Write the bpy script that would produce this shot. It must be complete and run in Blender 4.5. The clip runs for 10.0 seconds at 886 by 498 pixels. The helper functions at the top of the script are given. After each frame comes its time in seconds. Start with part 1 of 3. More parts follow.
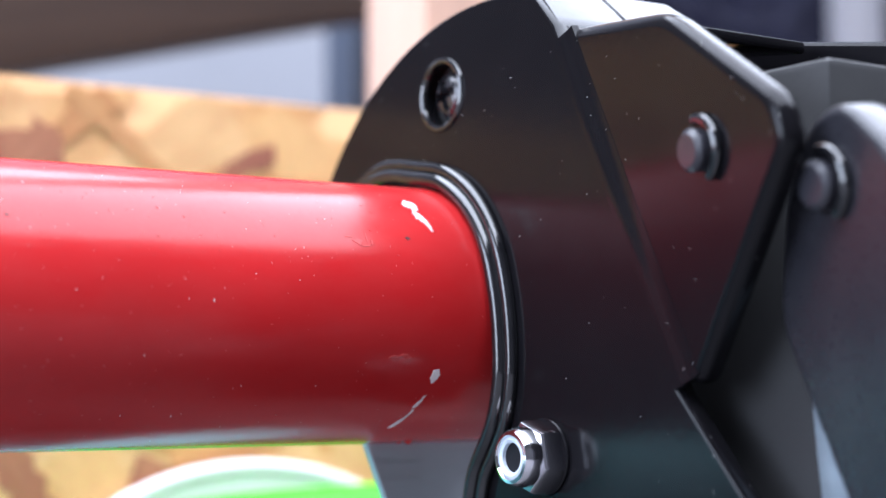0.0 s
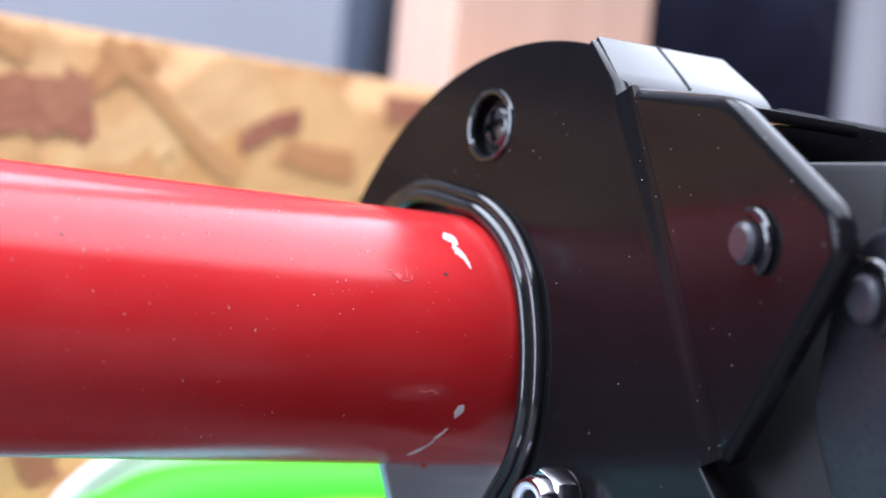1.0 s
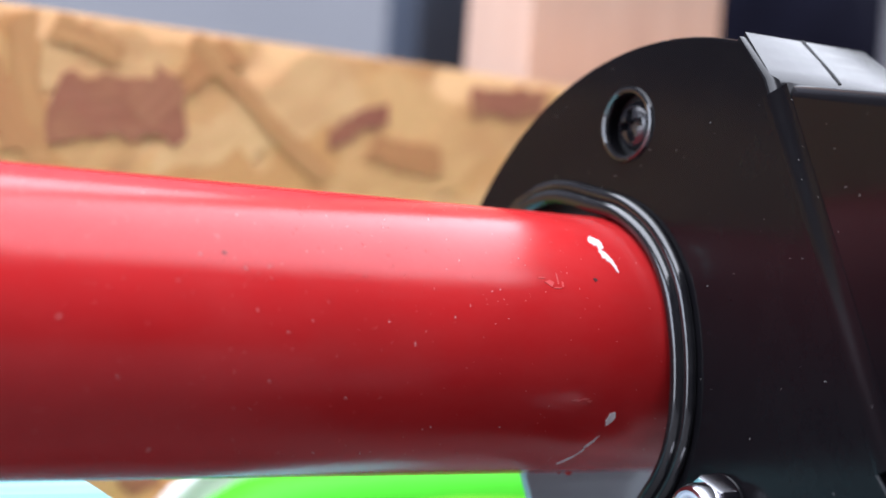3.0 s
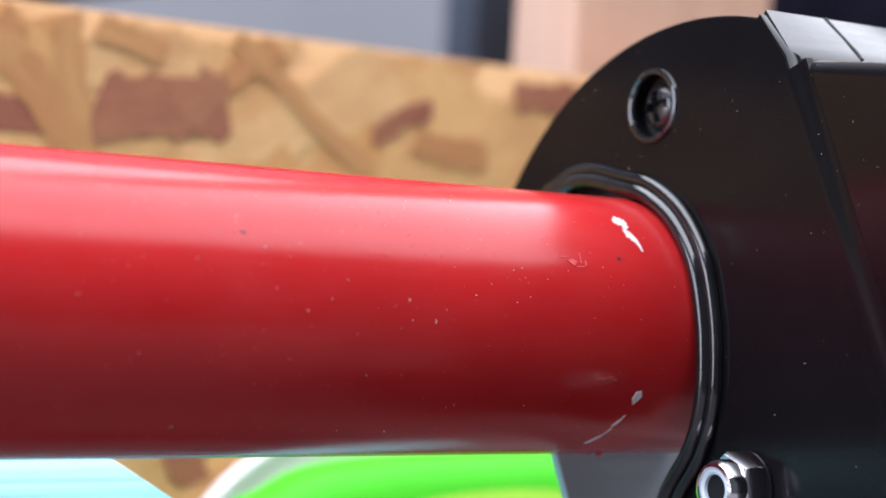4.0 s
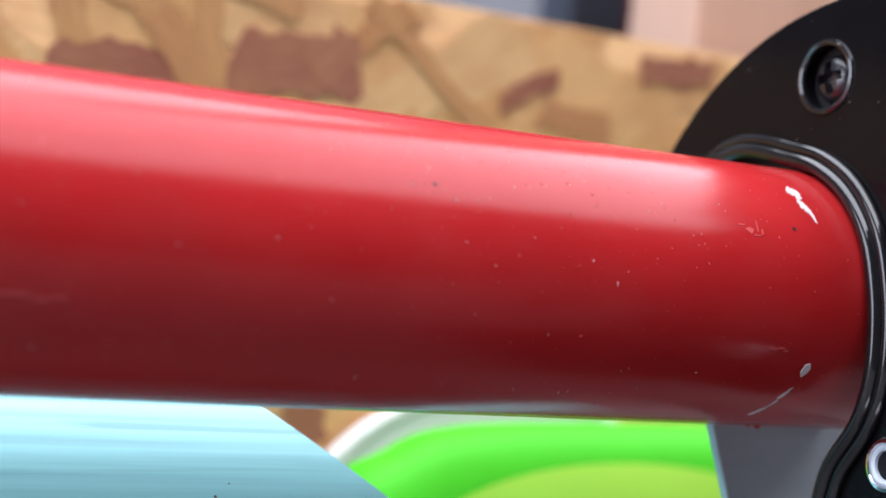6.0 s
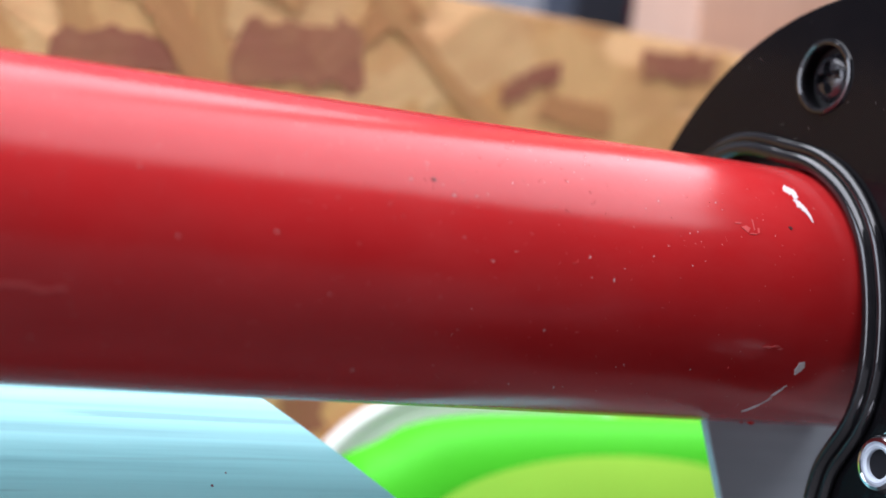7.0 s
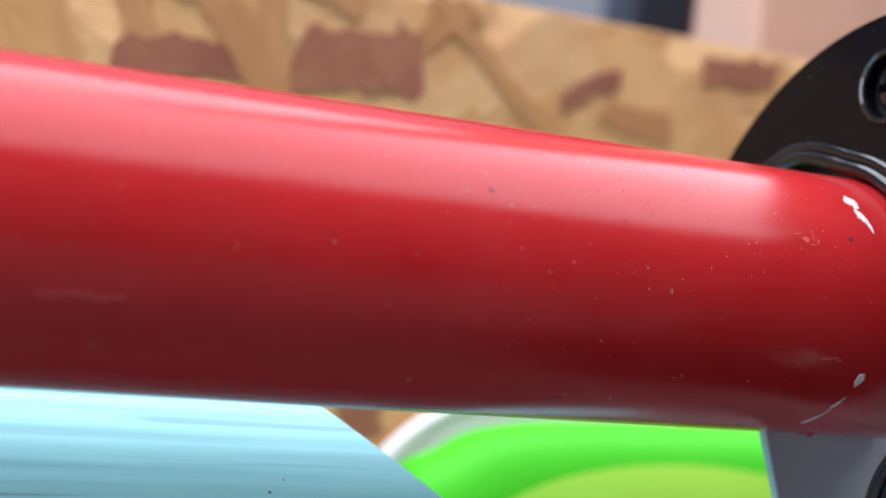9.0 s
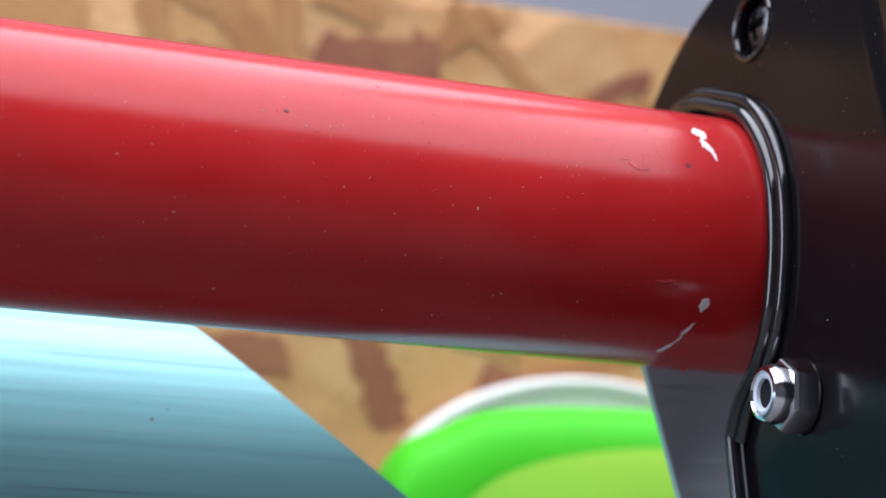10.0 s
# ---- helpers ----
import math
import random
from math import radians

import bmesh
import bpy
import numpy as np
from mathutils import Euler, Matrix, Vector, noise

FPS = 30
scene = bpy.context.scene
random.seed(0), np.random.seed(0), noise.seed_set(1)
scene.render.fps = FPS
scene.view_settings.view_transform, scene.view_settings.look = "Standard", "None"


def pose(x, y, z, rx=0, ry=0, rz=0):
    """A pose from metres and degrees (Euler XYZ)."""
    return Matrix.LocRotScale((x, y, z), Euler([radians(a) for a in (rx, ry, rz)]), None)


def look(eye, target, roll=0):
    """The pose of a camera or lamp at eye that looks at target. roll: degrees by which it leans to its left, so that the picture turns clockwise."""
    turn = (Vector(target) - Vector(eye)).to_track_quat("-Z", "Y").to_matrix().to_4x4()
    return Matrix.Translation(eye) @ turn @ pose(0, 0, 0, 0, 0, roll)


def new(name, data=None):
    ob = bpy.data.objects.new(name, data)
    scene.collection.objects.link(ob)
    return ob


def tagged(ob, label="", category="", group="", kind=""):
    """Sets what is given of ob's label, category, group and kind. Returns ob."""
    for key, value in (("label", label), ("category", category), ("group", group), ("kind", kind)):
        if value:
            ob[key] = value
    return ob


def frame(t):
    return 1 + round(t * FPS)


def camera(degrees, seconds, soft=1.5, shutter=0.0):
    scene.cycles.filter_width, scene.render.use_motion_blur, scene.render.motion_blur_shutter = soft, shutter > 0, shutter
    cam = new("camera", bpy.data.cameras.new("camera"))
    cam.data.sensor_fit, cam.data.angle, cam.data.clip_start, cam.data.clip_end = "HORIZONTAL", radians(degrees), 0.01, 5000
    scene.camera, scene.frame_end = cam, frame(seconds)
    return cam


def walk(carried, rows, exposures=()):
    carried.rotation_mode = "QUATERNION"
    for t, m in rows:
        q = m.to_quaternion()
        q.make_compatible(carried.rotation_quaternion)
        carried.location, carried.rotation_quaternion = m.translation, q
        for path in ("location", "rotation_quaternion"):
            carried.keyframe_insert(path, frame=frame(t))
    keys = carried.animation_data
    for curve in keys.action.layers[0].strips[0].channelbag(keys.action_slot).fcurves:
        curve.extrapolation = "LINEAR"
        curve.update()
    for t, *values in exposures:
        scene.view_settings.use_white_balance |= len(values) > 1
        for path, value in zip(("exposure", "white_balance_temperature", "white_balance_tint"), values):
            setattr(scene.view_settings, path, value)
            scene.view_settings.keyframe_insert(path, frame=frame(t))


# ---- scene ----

# ------------------------------------------------------------ camera
cam = camera(29, 10.0, 1.6)
cam.data.dof.use_dof = True
cam.data.dof.focus_distance = 0.193
cam.data.dof.aperture_fstop = 16.0
walk(cam, [
    (0.0, look((-0.1196, -0.1810, -0.0094), (-0.0078, -0.0160, 0.0070), -0.24)),
    (0.5, look((-0.1266, -0.1796, 0.0074), (-0.0116, -0.0160, 0.0109), 5.87)),
    (1.0, look((-0.1281, -0.1788, 0.0078), (-0.0131, -0.0152, 0.0112), 5.54)),
    (1.5, look((-0.1231, -0.1795, -0.0055), (-0.0118, -0.0139, 0.0082), 0.11)),
    (2.0, look((-0.1291, -0.1782, 0.0074), (-0.0154, -0.0137, 0.0100), 4.76)),
    (2.5, look((-0.1300, -0.1741, 0.0060), (-0.0210, -0.0064, 0.0091), 4.13)),
    (2.7, look((-0.1411, -0.1633, 0.0101), (-0.0242, -0.0010, 0.0107), 4.33)),
    (3.8, look((-0.1334, -0.1743, 0.0080), (-0.0266, -0.0052, 0.0088), 3.62)),
    (4.0, look((-0.1352, -0.1705, 0.0066), (-0.0279, -0.0017, 0.0082), 3.41)),
    (4.5, look((-0.1387, -0.1703, 0.0028), (-0.0325, -0.0008, 0.0083), 0.76)),
    (5.0, look((-0.1394, -0.1693, 0.0086), (-0.0352, 0.0014, 0.0086), 3.55)),
    (5.5, look((-0.1416, -0.1655, 0.0074), (-0.0383, 0.0058, 0.0078), 3.88)),
    (6.0, look((-0.1470, -0.1611, 0.0028), (-0.0435, 0.0100, 0.0020), 5.69)),
    (6.2, look((-0.1479, -0.1597, 0.0043), (-0.0426, 0.0103, 0.0012), 6.78)),
    (7.3, look((-0.1467, -0.1651, 0.0028), (-0.0455, 0.0074, 0.0014), 5.74)),
    (7.5, look((-0.1461, -0.1666, -0.0016), (-0.0472, 0.0072, -0.0003), 5.03)),
    (8.0, look((-0.1463, -0.1627, 0.0024), (-0.0472, 0.0111, 0.0006), 6.49)),
    (8.5, look((-0.1477, -0.1651, -0.0004), (-0.0493, 0.0091, -0.0001), 5.08)),
    (9.0, look((-0.1473, -0.1628, 0.0046), (-0.0500, 0.0119, 0.0016), 6.75)),
    (9.5, look((-0.1460, -0.1650, -0.0025), (-0.0510, 0.0110, -0.0013), 5.74)),
    (10.0, look((-0.0977, -0.1961, -0.0100), (-0.0376, -0.0055, -0.0043), 5.69)),
], exposures=[(0.0, 0.45, 6000, 18), (1.5, 0.22, 6000, 18), (2.7, 0.02, 6250, 18), (5.0, -0.24, 6500, 19), (7.5, -0.36, 6500, 20), (10.0, -0.38, 6350, 19)])

# ------------------------------------------------------------ world and light
world = bpy.data.worlds.new("sky")
scene.world = world
world.use_nodes = True
wn, wl = world.node_tree.nodes, world.node_tree.links
sky = wn.new("ShaderNodeTexSky")
sky.sky_type, sky.sun_disc = "NISHITA", False
sky.sun_elevation, sky.sun_rotation = radians(48), radians(200)
wn["Background"].inputs["Strength"].default_value = 0.12
wl.new(sky.outputs["Color"], wn["Background"].inputs["Color"])


def area_lamp(name, place, target, sx, sy, watts, colour):
    data = bpy.data.lights.new(name, "AREA")
    data.shape, data.size, data.size_y, data.energy, data.color = "RECTANGLE", sx, sy, watts, colour
    ob = new(name, data)
    ob.matrix_world = look(place, target)
    return ob


area_lamp("rooflight_daylight", (0.05, 0.0, 1.49), (0.05, 0.0, 0), 3.1, 2.3, 185, (0.88, 0.95, 1.0))
area_lamp("window_daylight", (-1.61, 0.05, 0.35), (0, 0.05, 0.35), 1.1, 0.9, 26, (0.80, 0.90, 1.0))

# ------------------------------------------------------------ materials


def material(name):
    m = bpy.data.materials.new(name)
    m.use_nodes = True
    nt = m.node_tree
    return m, nt, nt.nodes["Principled BSDF"]


def node(nt, kind, links=None, **values):
    n = nt.nodes.new(kind)
    for k, v in values.items():
        n.inputs[k].default_value = v
    for k, s in (links or {}).items():
        nt.links.new(s, n.inputs[k])
    return n


def ramp(nt, source, stops):
    n = nt.nodes.new("ShaderNodeValToRGB")
    e = n.color_ramp.elements
    while len(e) < len(stops):
        e.new(0.5)
    for el, (p, c) in zip(e, stops):
        el.position, el.color = p, (*c, 1)
    nt.links.new(source, n.inputs["Fac"])
    return n


def mix(nt, fac, a, b):
    n = nt.nodes.new("ShaderNodeMix")
    n.data_type = "RGBA"
    for sock, v in ((n.inputs[0], fac), (n.inputs[6], a), (n.inputs[7], b)):
        if isinstance(v, (tuple, float, int)):
            sock.default_value = (*v, 1) if isinstance(v, tuple) else v
        else:
            nt.links.new(v, sock)
    return n.outputs[2]


def coords(nt, scale=(1, 1, 1), turn=(0, 0, 0)):
    tc = nt.nodes.new("ShaderNodeTexCoord")
    return node(nt, "ShaderNodeMapping", {"Vector": tc.outputs["Object"]}, Scale=scale, Rotation=turn).outputs["Vector"]


def bump(nt, bsdf, height, strength, distance):
    b = node(nt, "ShaderNodeBump", {"Height": height}, Strength=strength, Distance=distance)
    nt.links.new(b.outputs["Normal"], bsdf.inputs["Normal"])


def dust_mask(nt, scale, size, share):
    """Small scattered specks: a cell's centre, in a random share of the cells."""
    v = node(nt, "ShaderNodeTexVoronoi", {"Vector": coords(nt)}, Scale=scale)
    near = nt.nodes.new("ShaderNodeMath")
    near.operation = "LESS_THAN"
    nt.links.new(v.outputs["Distance"], near.inputs[0])
    near.inputs[1].default_value = size
    sep = node(nt, "ShaderNodeSeparateColor", {"Color": v.outputs["Color"]})
    pick = nt.nodes.new("ShaderNodeMath")
    pick.operation = "LESS_THAN"
    nt.links.new(sep.outputs[0], pick.inputs[0])
    pick.inputs[1].default_value = share
    both = nt.nodes.new("ShaderNodeMath")
    both.operation = "MULTIPLY"
    nt.links.new(near.outputs[0], both.inputs[0])
    nt.links.new(pick.outputs[0], both.inputs[1])
    return both.outputs[0]


def paint(name, colour, rough, coat, dust, dust_colour, smear=0.08, gloss=0.5, dusty=0.02):
    m, nt, b = material(name)
    b.inputs["Specular IOR Level"].default_value = gloss
    n1 = node(nt, "ShaderNodeTexNoise", {"Vector": coords(nt)}, Scale=60.0, Detail=6.0)
    n2 = node(nt, "ShaderNodeTexNoise", {"Vector": coords(nt, (40, 400, 400))}, Scale=4.0, Detail=4.0)
    base = mix(nt, n1.outputs["Fac"], tuple(c * 0.86 for c in colour), tuple(min(1, c * 1.12) for c in colour))
    film = node(nt, "ShaderNodeTexNoise", {"Vector": coords(nt, (1, 2.2, 2.2))}, Scale=70.0, Detail=8.0, Roughness=0.7)
    haze = ramp(nt, film.outputs["Fac"], [(0.38, (0, 0, 0)), (0.8, (dusty, dusty, dusty))])
    base = mix(nt, haze.outputs["Color"], base, dust_colour)
    col = mix(nt, dust_mask(nt, dust[0], dust[1], dust[2]), base, dust_colour)
    nt.links.new(col, b.inputs["Base Color"])
    r = ramp(nt, n2.outputs["Fac"], [(0.3, (rough,) * 3), (0.75, (rough + smear,) * 3)])
    nt.links.new(r.outputs["Color"], b.inputs["Roughness"])
    b.inputs["Coat Weight"].default_value = coat
    b.inputs["Coat Roughness"].default_value = rough * 0.6
    n3 = node(nt, "ShaderNodeTexNoise", {"Vector": coords(nt)}, Scale=900.0, Detail=3.0)
    bump(nt, b, n3.outputs["Fac"], 0.06, 0.0002)
    return m


RED = paint("red_paint", (0.41, 0.014, 0.015), 0.185, 0.0, (1300.0, 0.07, 0.2), (0.68, 0.36, 0.34), 0.07, 0.24, 0.03)
BLACK = paint("black_enamel", (0.0048, 0.0045, 0.0056), 0.15, 0.0, (800.0, 0.045, 0.6), (0.5, 0.48, 0.47), 0.04, 0.14, 0.003)
LIP_BLACK = paint("black_lip_enamel", (0.006, 0.006, 0.0075), 0.1, 0.3, (700.0, 0.03, 0.1), (0.45, 0.43, 0.42), 0.03, 0.5)
SHOULDER_BLACK = paint("black_shoulder_enamel", (0.008, 0.008, 0.0095), 0.16, 0.0, (700.0, 0.04, 0.3), (0.3, 0.29, 0.29), 0.08, 0.36)
PIN_STEEL = paint("dull_pin_steel", (0.02, 0.02, 0.026), 0.3, 0.0, (500.0, 0.05, 0.1), (0.4, 0.4, 0.42), 0.1, 0.5)
ARM_BLACK = paint("arm_enamel", (0.014, 0.014, 0.018), 0.26, 0.0, (420.0, 0.05, 0.1), (0.4, 0.4, 0.42), 0.08, 0.35)


def metal(name, colour, rough, stretch, low=0.7):
    m, nt, b = material(name)
    n = node(nt, "ShaderNodeTexNoise", {"Vector": coords(nt, stretch)}, Scale=1.0, Detail=5.0)
    big = node(nt, "ShaderNodeTexNoise", {"Vector": coords(nt)}, Scale=120.0, Detail=4.0)
    col = mix(nt, big.outputs["Fac"], tuple(c * low for c in colour), colour)
    nt.links.new(col, b.inputs["Base Color"])
    b.inputs["Metallic"].default_value = 1.0
    r = ramp(nt, n.outputs["Fac"], [(0.3, (rough * 0.7,) * 3), (0.7, (rough * 1.4,) * 3)])
    nt.links.new(r.outputs["Color"], b.inputs["Roughness"])
    bump(nt, b, n.outputs["Fac"], 0.12, 0.0002)
    return m


ZINC = metal("zinc_plate", (0.78, 0.78, 0.82), 0.14, (300, 300, 300))
BLADE = metal("ground_steel", (0.44, 0.49, 0.52), 0.42, (60, 60, 900), 0.9)
BLADE.node_tree.nodes["Principled BSDF"].inputs["Metallic"].default_value = 0.55
SHANK = metal("bare_bright_steel", (0.34, 0.41, 0.47), 0.4, (60, 60, 700), 0.85)
SHANK.node_tree.nodes["Principled BSDF"].inputs["Metallic"].default_value = 0.5
SCREW = paint("blackened_screw", (0.012, 0.012, 0.015), 0.2, 0.25, (900.0, 0.05, 0.05), (0.4, 0.4, 0.4), 0.1)


def plain(name, colour, rough, spread=0.15, scale=80.0, relief=0.1, gloss=0.4):
    m, nt, b = material(name)
    n = node(nt, "ShaderNodeTexNoise", {"Vector": coords(nt)}, Scale=scale, Detail=6.0)
    col = mix(nt, n.outputs["Fac"], tuple(c * (1 - spread) for c in colour), tuple(min(1, c * (1 + spread)) for c in colour))
    nt.links.new(col, b.inputs["Base Color"])
    b.inputs["Roughness"].default_value = rough
    fine = node(nt, "ShaderNodeTexNoise", {"Vector": coords(nt)}, Scale=scale * 12, Detail=3.0)
    bump(nt, b, fine.outputs["Fac"], relief, 0.0004)
    b.inputs["Specular IOR Level"].default_value = gloss
    return m


CHIP = plain("bare_primer", (0.66, 0.58, 0.57), 0.5, 0.2, 900)
SCUFF = plain("scuffed_paint", (0.49, 0.05, 0.047), 0.5, 0.3, 900)
DARK_SPOT = plain("dark_spot", (0.05, 0.01, 0.01), 0.5)
NYLON = plain("nylon_insert", (0.55, 0.62, 0.70), 0.35)
BORE = plain("bolt_end", (0.012, 0.012, 0.015), 0.6, 0.15, 80.0, 0.1, 0.15)
# Near-black: shade of the mouth, head and screw recess as colour; also the seam.
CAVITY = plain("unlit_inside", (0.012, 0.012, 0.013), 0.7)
WHITE_PLASTIC = plain("white_plastic", (0.80, 0.81, 0.78), 0.35, 0.05)
LID_INNER = plain("pale_grey_plastic", (0.74, 0.78, 0.72), 0.4, 0.05)
GREEN = plain("green_plastic", (0.045, 0.46, 0.015), 0.5, 0.08, 80.0, 0.1, 0.15)
LIME = plain("lime_label", (0.33, 0.64, 0.06), 0.6, 0.1, 40.0, 0.1, 0.2)
WALL = plain("grey_plaster", (0.20, 0.205, 0.225), 0.85, 0.12, 6.0, 0.3)
SIDE_WALL = plain("dull_plaster", (0.11, 0.105, 0.11), 0.85, 0.1, 5.0, 0.3)
DARK_WALL = plain("dark_boards", (0.05, 0.048, 0.052), 0.8, 0.3, 8.0, 0.3)
NAVY = plain("navy_cloth", (0.005, 0.005, 0.011), 0.9, 0.4, 60.0, 0.5, 0.06)
SLATE = plain("slate_blue_paint", (0.05, 0.062, 0.09), 0.6, 0.2, 30.0)
GREY_PAINT = plain("grey_paint", (0.22, 0.22, 0.24), 0.5, 0.15, 30.0)
RED_CASE = plain("crimson_plastic", (0.38, 0.02, 0.05), 0.4)


def timber(name, light, dark, grain, axis_scale, rough=0.7):
    m, nt, b = material(name)
    n = node(nt, "ShaderNodeTexNoise", {"Vector": coords(nt, axis_scale)}, Scale=grain, Detail=7.0, Distortion=0.8)
    big = node(nt, "ShaderNodeTexNoise", {"Vector": coords(nt)}, Scale=12.0, Detail=3.0)
    r = ramp(nt, n.outputs["Fac"], [(0.3, dark), (0.7, light)])
    col = mix(nt, big.outputs["Fac"], r.outputs["Color"], tuple(0.5 * (a + c) for a, c in zip(light, dark)))
    nt.links.new(col, b.inputs["Base Color"])
    b.inputs["Roughness"].default_value = rough
    bump(nt, b, n.outputs["Fac"], 0.3, 0.0006)
    return m


PINE = timber("planed_pine", (0.66, 0.46, 0.36), (0.50, 0.31, 0.23), 10.0, (14, 14, 1.2))
DARK_TIMBER = timber("dark_timber", (0.075, 0.045, 0.032), (0.03, 0.018, 0.014), 8.0, (1.5, 20, 20))
BENCH_WOOD = timber("worn_bench_wood", (0.15, 0.142, 0.147), (0.09, 0.086, 0.09), 8.0, (1.5, 16, 16))


def strand_material(name, tones, stain):
    """Wood strand, its tone picked by the object's own random number."""
    m, nt, b = material(name)
    info = nt.nodes.new("ShaderNodeObjectInfo")
    r = ramp(nt, info.outputs["Random"], tones)
    r.color_ramp.interpolation = "LINEAR"
    n = node(nt, "ShaderNodeTexNoise", {"Vector": coords(nt, (30, 400, 400))}, Scale=3.0, Detail=6.0, Distortion=0.6)
    g = ramp(nt, n.outputs["Fac"], [(0.25, (0.84, 0.80, 0.76)), (0.7, (1.04, 1.04, 1.03))])
    mul = nt.nodes.new("ShaderNodeMix")
    mul.data_type, mul.blend_type = "RGBA", "MULTIPLY"
    mul.inputs[0].default_value = 1.0
    geo = nt.nodes.new("ShaderNodeNewGeometry")
    blot = node(nt, "ShaderNodeTexNoise", {"Vector": geo.outputs["Position"]}, Scale=75.0, Detail=5.0, Roughness=0.6)
    bl = ramp(nt, blot.outputs["Fac"], [(0.46, (0, 0, 0)), (0.7, (0.5, 0.5, 0.5))])
    nt.links.new(mix(nt, bl.outputs["Color"], r.outputs["Color"], stain), mul.inputs[6])
    nt.links.new(g.outputs["Color"], mul.inputs[7])
    nt.links.new(mul.outputs[2], b.inputs["Base Color"])
    b.inputs["Roughness"].default_value = 0.62
    bump(nt, b, n.outputs["Fac"], 0.4, 0.0005)
    return m


STRAW = strand_material("strand_straw", [(0.0, (0.74, 0.415, 0.175)), (0.35, (0.71, 0.38, 0.155)), (0.6, (0.76, 0.45, 0.21)),
                                          (0.85, (0.66, 0.34, 0.13)), (1.0, (0.62, 0.30, 0.11))], (0.53, 0.225, 0.085))
BROWN = strand_material("strand_brown", [(0.0, (0.30, 0.092, 0.054)), (0.5, (0.33, 0.108, 0.060)), (1.0, (0.39, 0.15, 0.078))], (0.48, 0.22, 0.095))
AMBER = strand_material("strand_amber", [(0.0, (0.54, 0.245, 0.09)), (0.5, (0.49, 0.21, 0.08)), (1.0, (0.57, 0.285, 0.11))], (0.46, 0.19, 0.08))


def turquoise_material():
    m, nt, b = material("pale_turquoise_plastic")
    n = node(nt, "ShaderNodeTexNoise", {"Vector": coords(nt, (6, 260, 260))}, Scale=1.6, Detail=5.0)
    r = ramp(nt, n.outputs["Fac"], [(0.3, (0.20, 0.50, 0.54)), (0.5, (0.27, 0.66, 0.69)), (0.7, (0.31, 0.71, 0.73))])
    s = node(nt, "ShaderNodeTexNoise", {"Vector": coords(nt, (14, 700, 700), (0, 0, 0.04))}, Scale=1.0, Detail=2.0)
    scr = ramp(nt, s.outputs["Fac"], [(0.66, (0, 0, 0)), (0.72, (1, 1, 1))])
    col = mix(nt, scr.outputs["Color"], r.outputs["Color"], (0.20, 0.46, 0.49))
    nt.links.new(mix(nt, dust_mask(nt, 500.0, 0.10, 0.05), col, (0.14, 0.07, 0.09)), b.inputs["Base Color"])
    b.inputs["Roughness"].default_value = 0.3
    b.inputs["Specular IOR Level"].default_value = 0.22
    bump(nt, b, n.outputs["Fac"], 0.15, 0.0006)
    return m


TURQUOISE = turquoise_material()

# ------------------------------------------------------------ mesh helpers


def finish(bm, name, mat, parent=None, label="", smooth=True, sharp=32):
    bmesh.ops.recalc_face_normals(bm, faces=bm.faces)
    me = bpy.data.meshes.new(name)
    for f in bm.faces:
        f.smooth = smooth and len(f.verts) <= 4
    for e in bm.edges:
        e.smooth = not (len(e.link_faces) == 2 and e.calc_face_angle(0) > radians(sharp))
    bm.to_mesh(me)
    bm.free()
    me.materials.append(mat)
    ob = new(name, me)
    ob.parent = parent
    if label:
        ob["label"] = label
    return ob


def part(name, bm, mat, parent, label="", **more):
    return finish(bm, name, mat, parent, label, **more)


def soften(bm, width, segments=2, angle=25):
    edges = [e for e in bm.edges if len(e.link_faces) == 2 and e.calc_face_angle(0) > radians(angle)]
    bmesh.ops.bevel(bm, geom=edges, offset=width, segments=segments, profile=0.5, affect="EDGES", clamp_overlap=True)
    return bm


def box(x0, x1, y0, y1, z0, z1, width=0.0, segments=2):
    bm = bmesh.new()
    bmesh.ops.create_cube(bm, size=1)
    for v in bm.verts:
        v.co = Vector(((x0, x1)[v.co.x > 0], (y0, y1)[v.co.y > 0], (z0, z1)[v.co.z > 0]))
    if width:
        soften(bm, width, segments)
    return bm


def prism(loops, to3d, depth):
    """A sheet with holes: the first loop is its outline, the others holes; depth is the way through."""
    bm = bmesh.new()
    edges = []
    for loop in loops:
        vs = [bm.verts.new(to3d(a, b)) for a, b in loop]
        edges += [bm.edges.new((vs[i], vs[(i + 1) % len(vs)])) for i in range(len(vs))]
    bmesh.ops.triangle_fill(bm, use_beauty=True, edges=edges)
    bmesh.ops.dissolve_limit(bm, angle_limit=0.01, verts=bm.verts, edges=[e for e in bm.edges if len(e.link_faces) == 2])
    got = bmesh.ops.extrude_face_region(bm, geom=list(bm.faces))
    bmesh.ops.translate(bm, vec=depth, verts=[g for g in got["geom"] if isinstance(g, bmesh.types.BMVert)])
    bmesh.ops.recalc_face_normals(bm, faces=bm.faces)
    return bm


def frame_axes(axis):
    w = Vector(axis).normalized()
    u = w.cross(Vector((0.13, 0.2, 1.0))).normalized()
    return u, w.cross(u), w


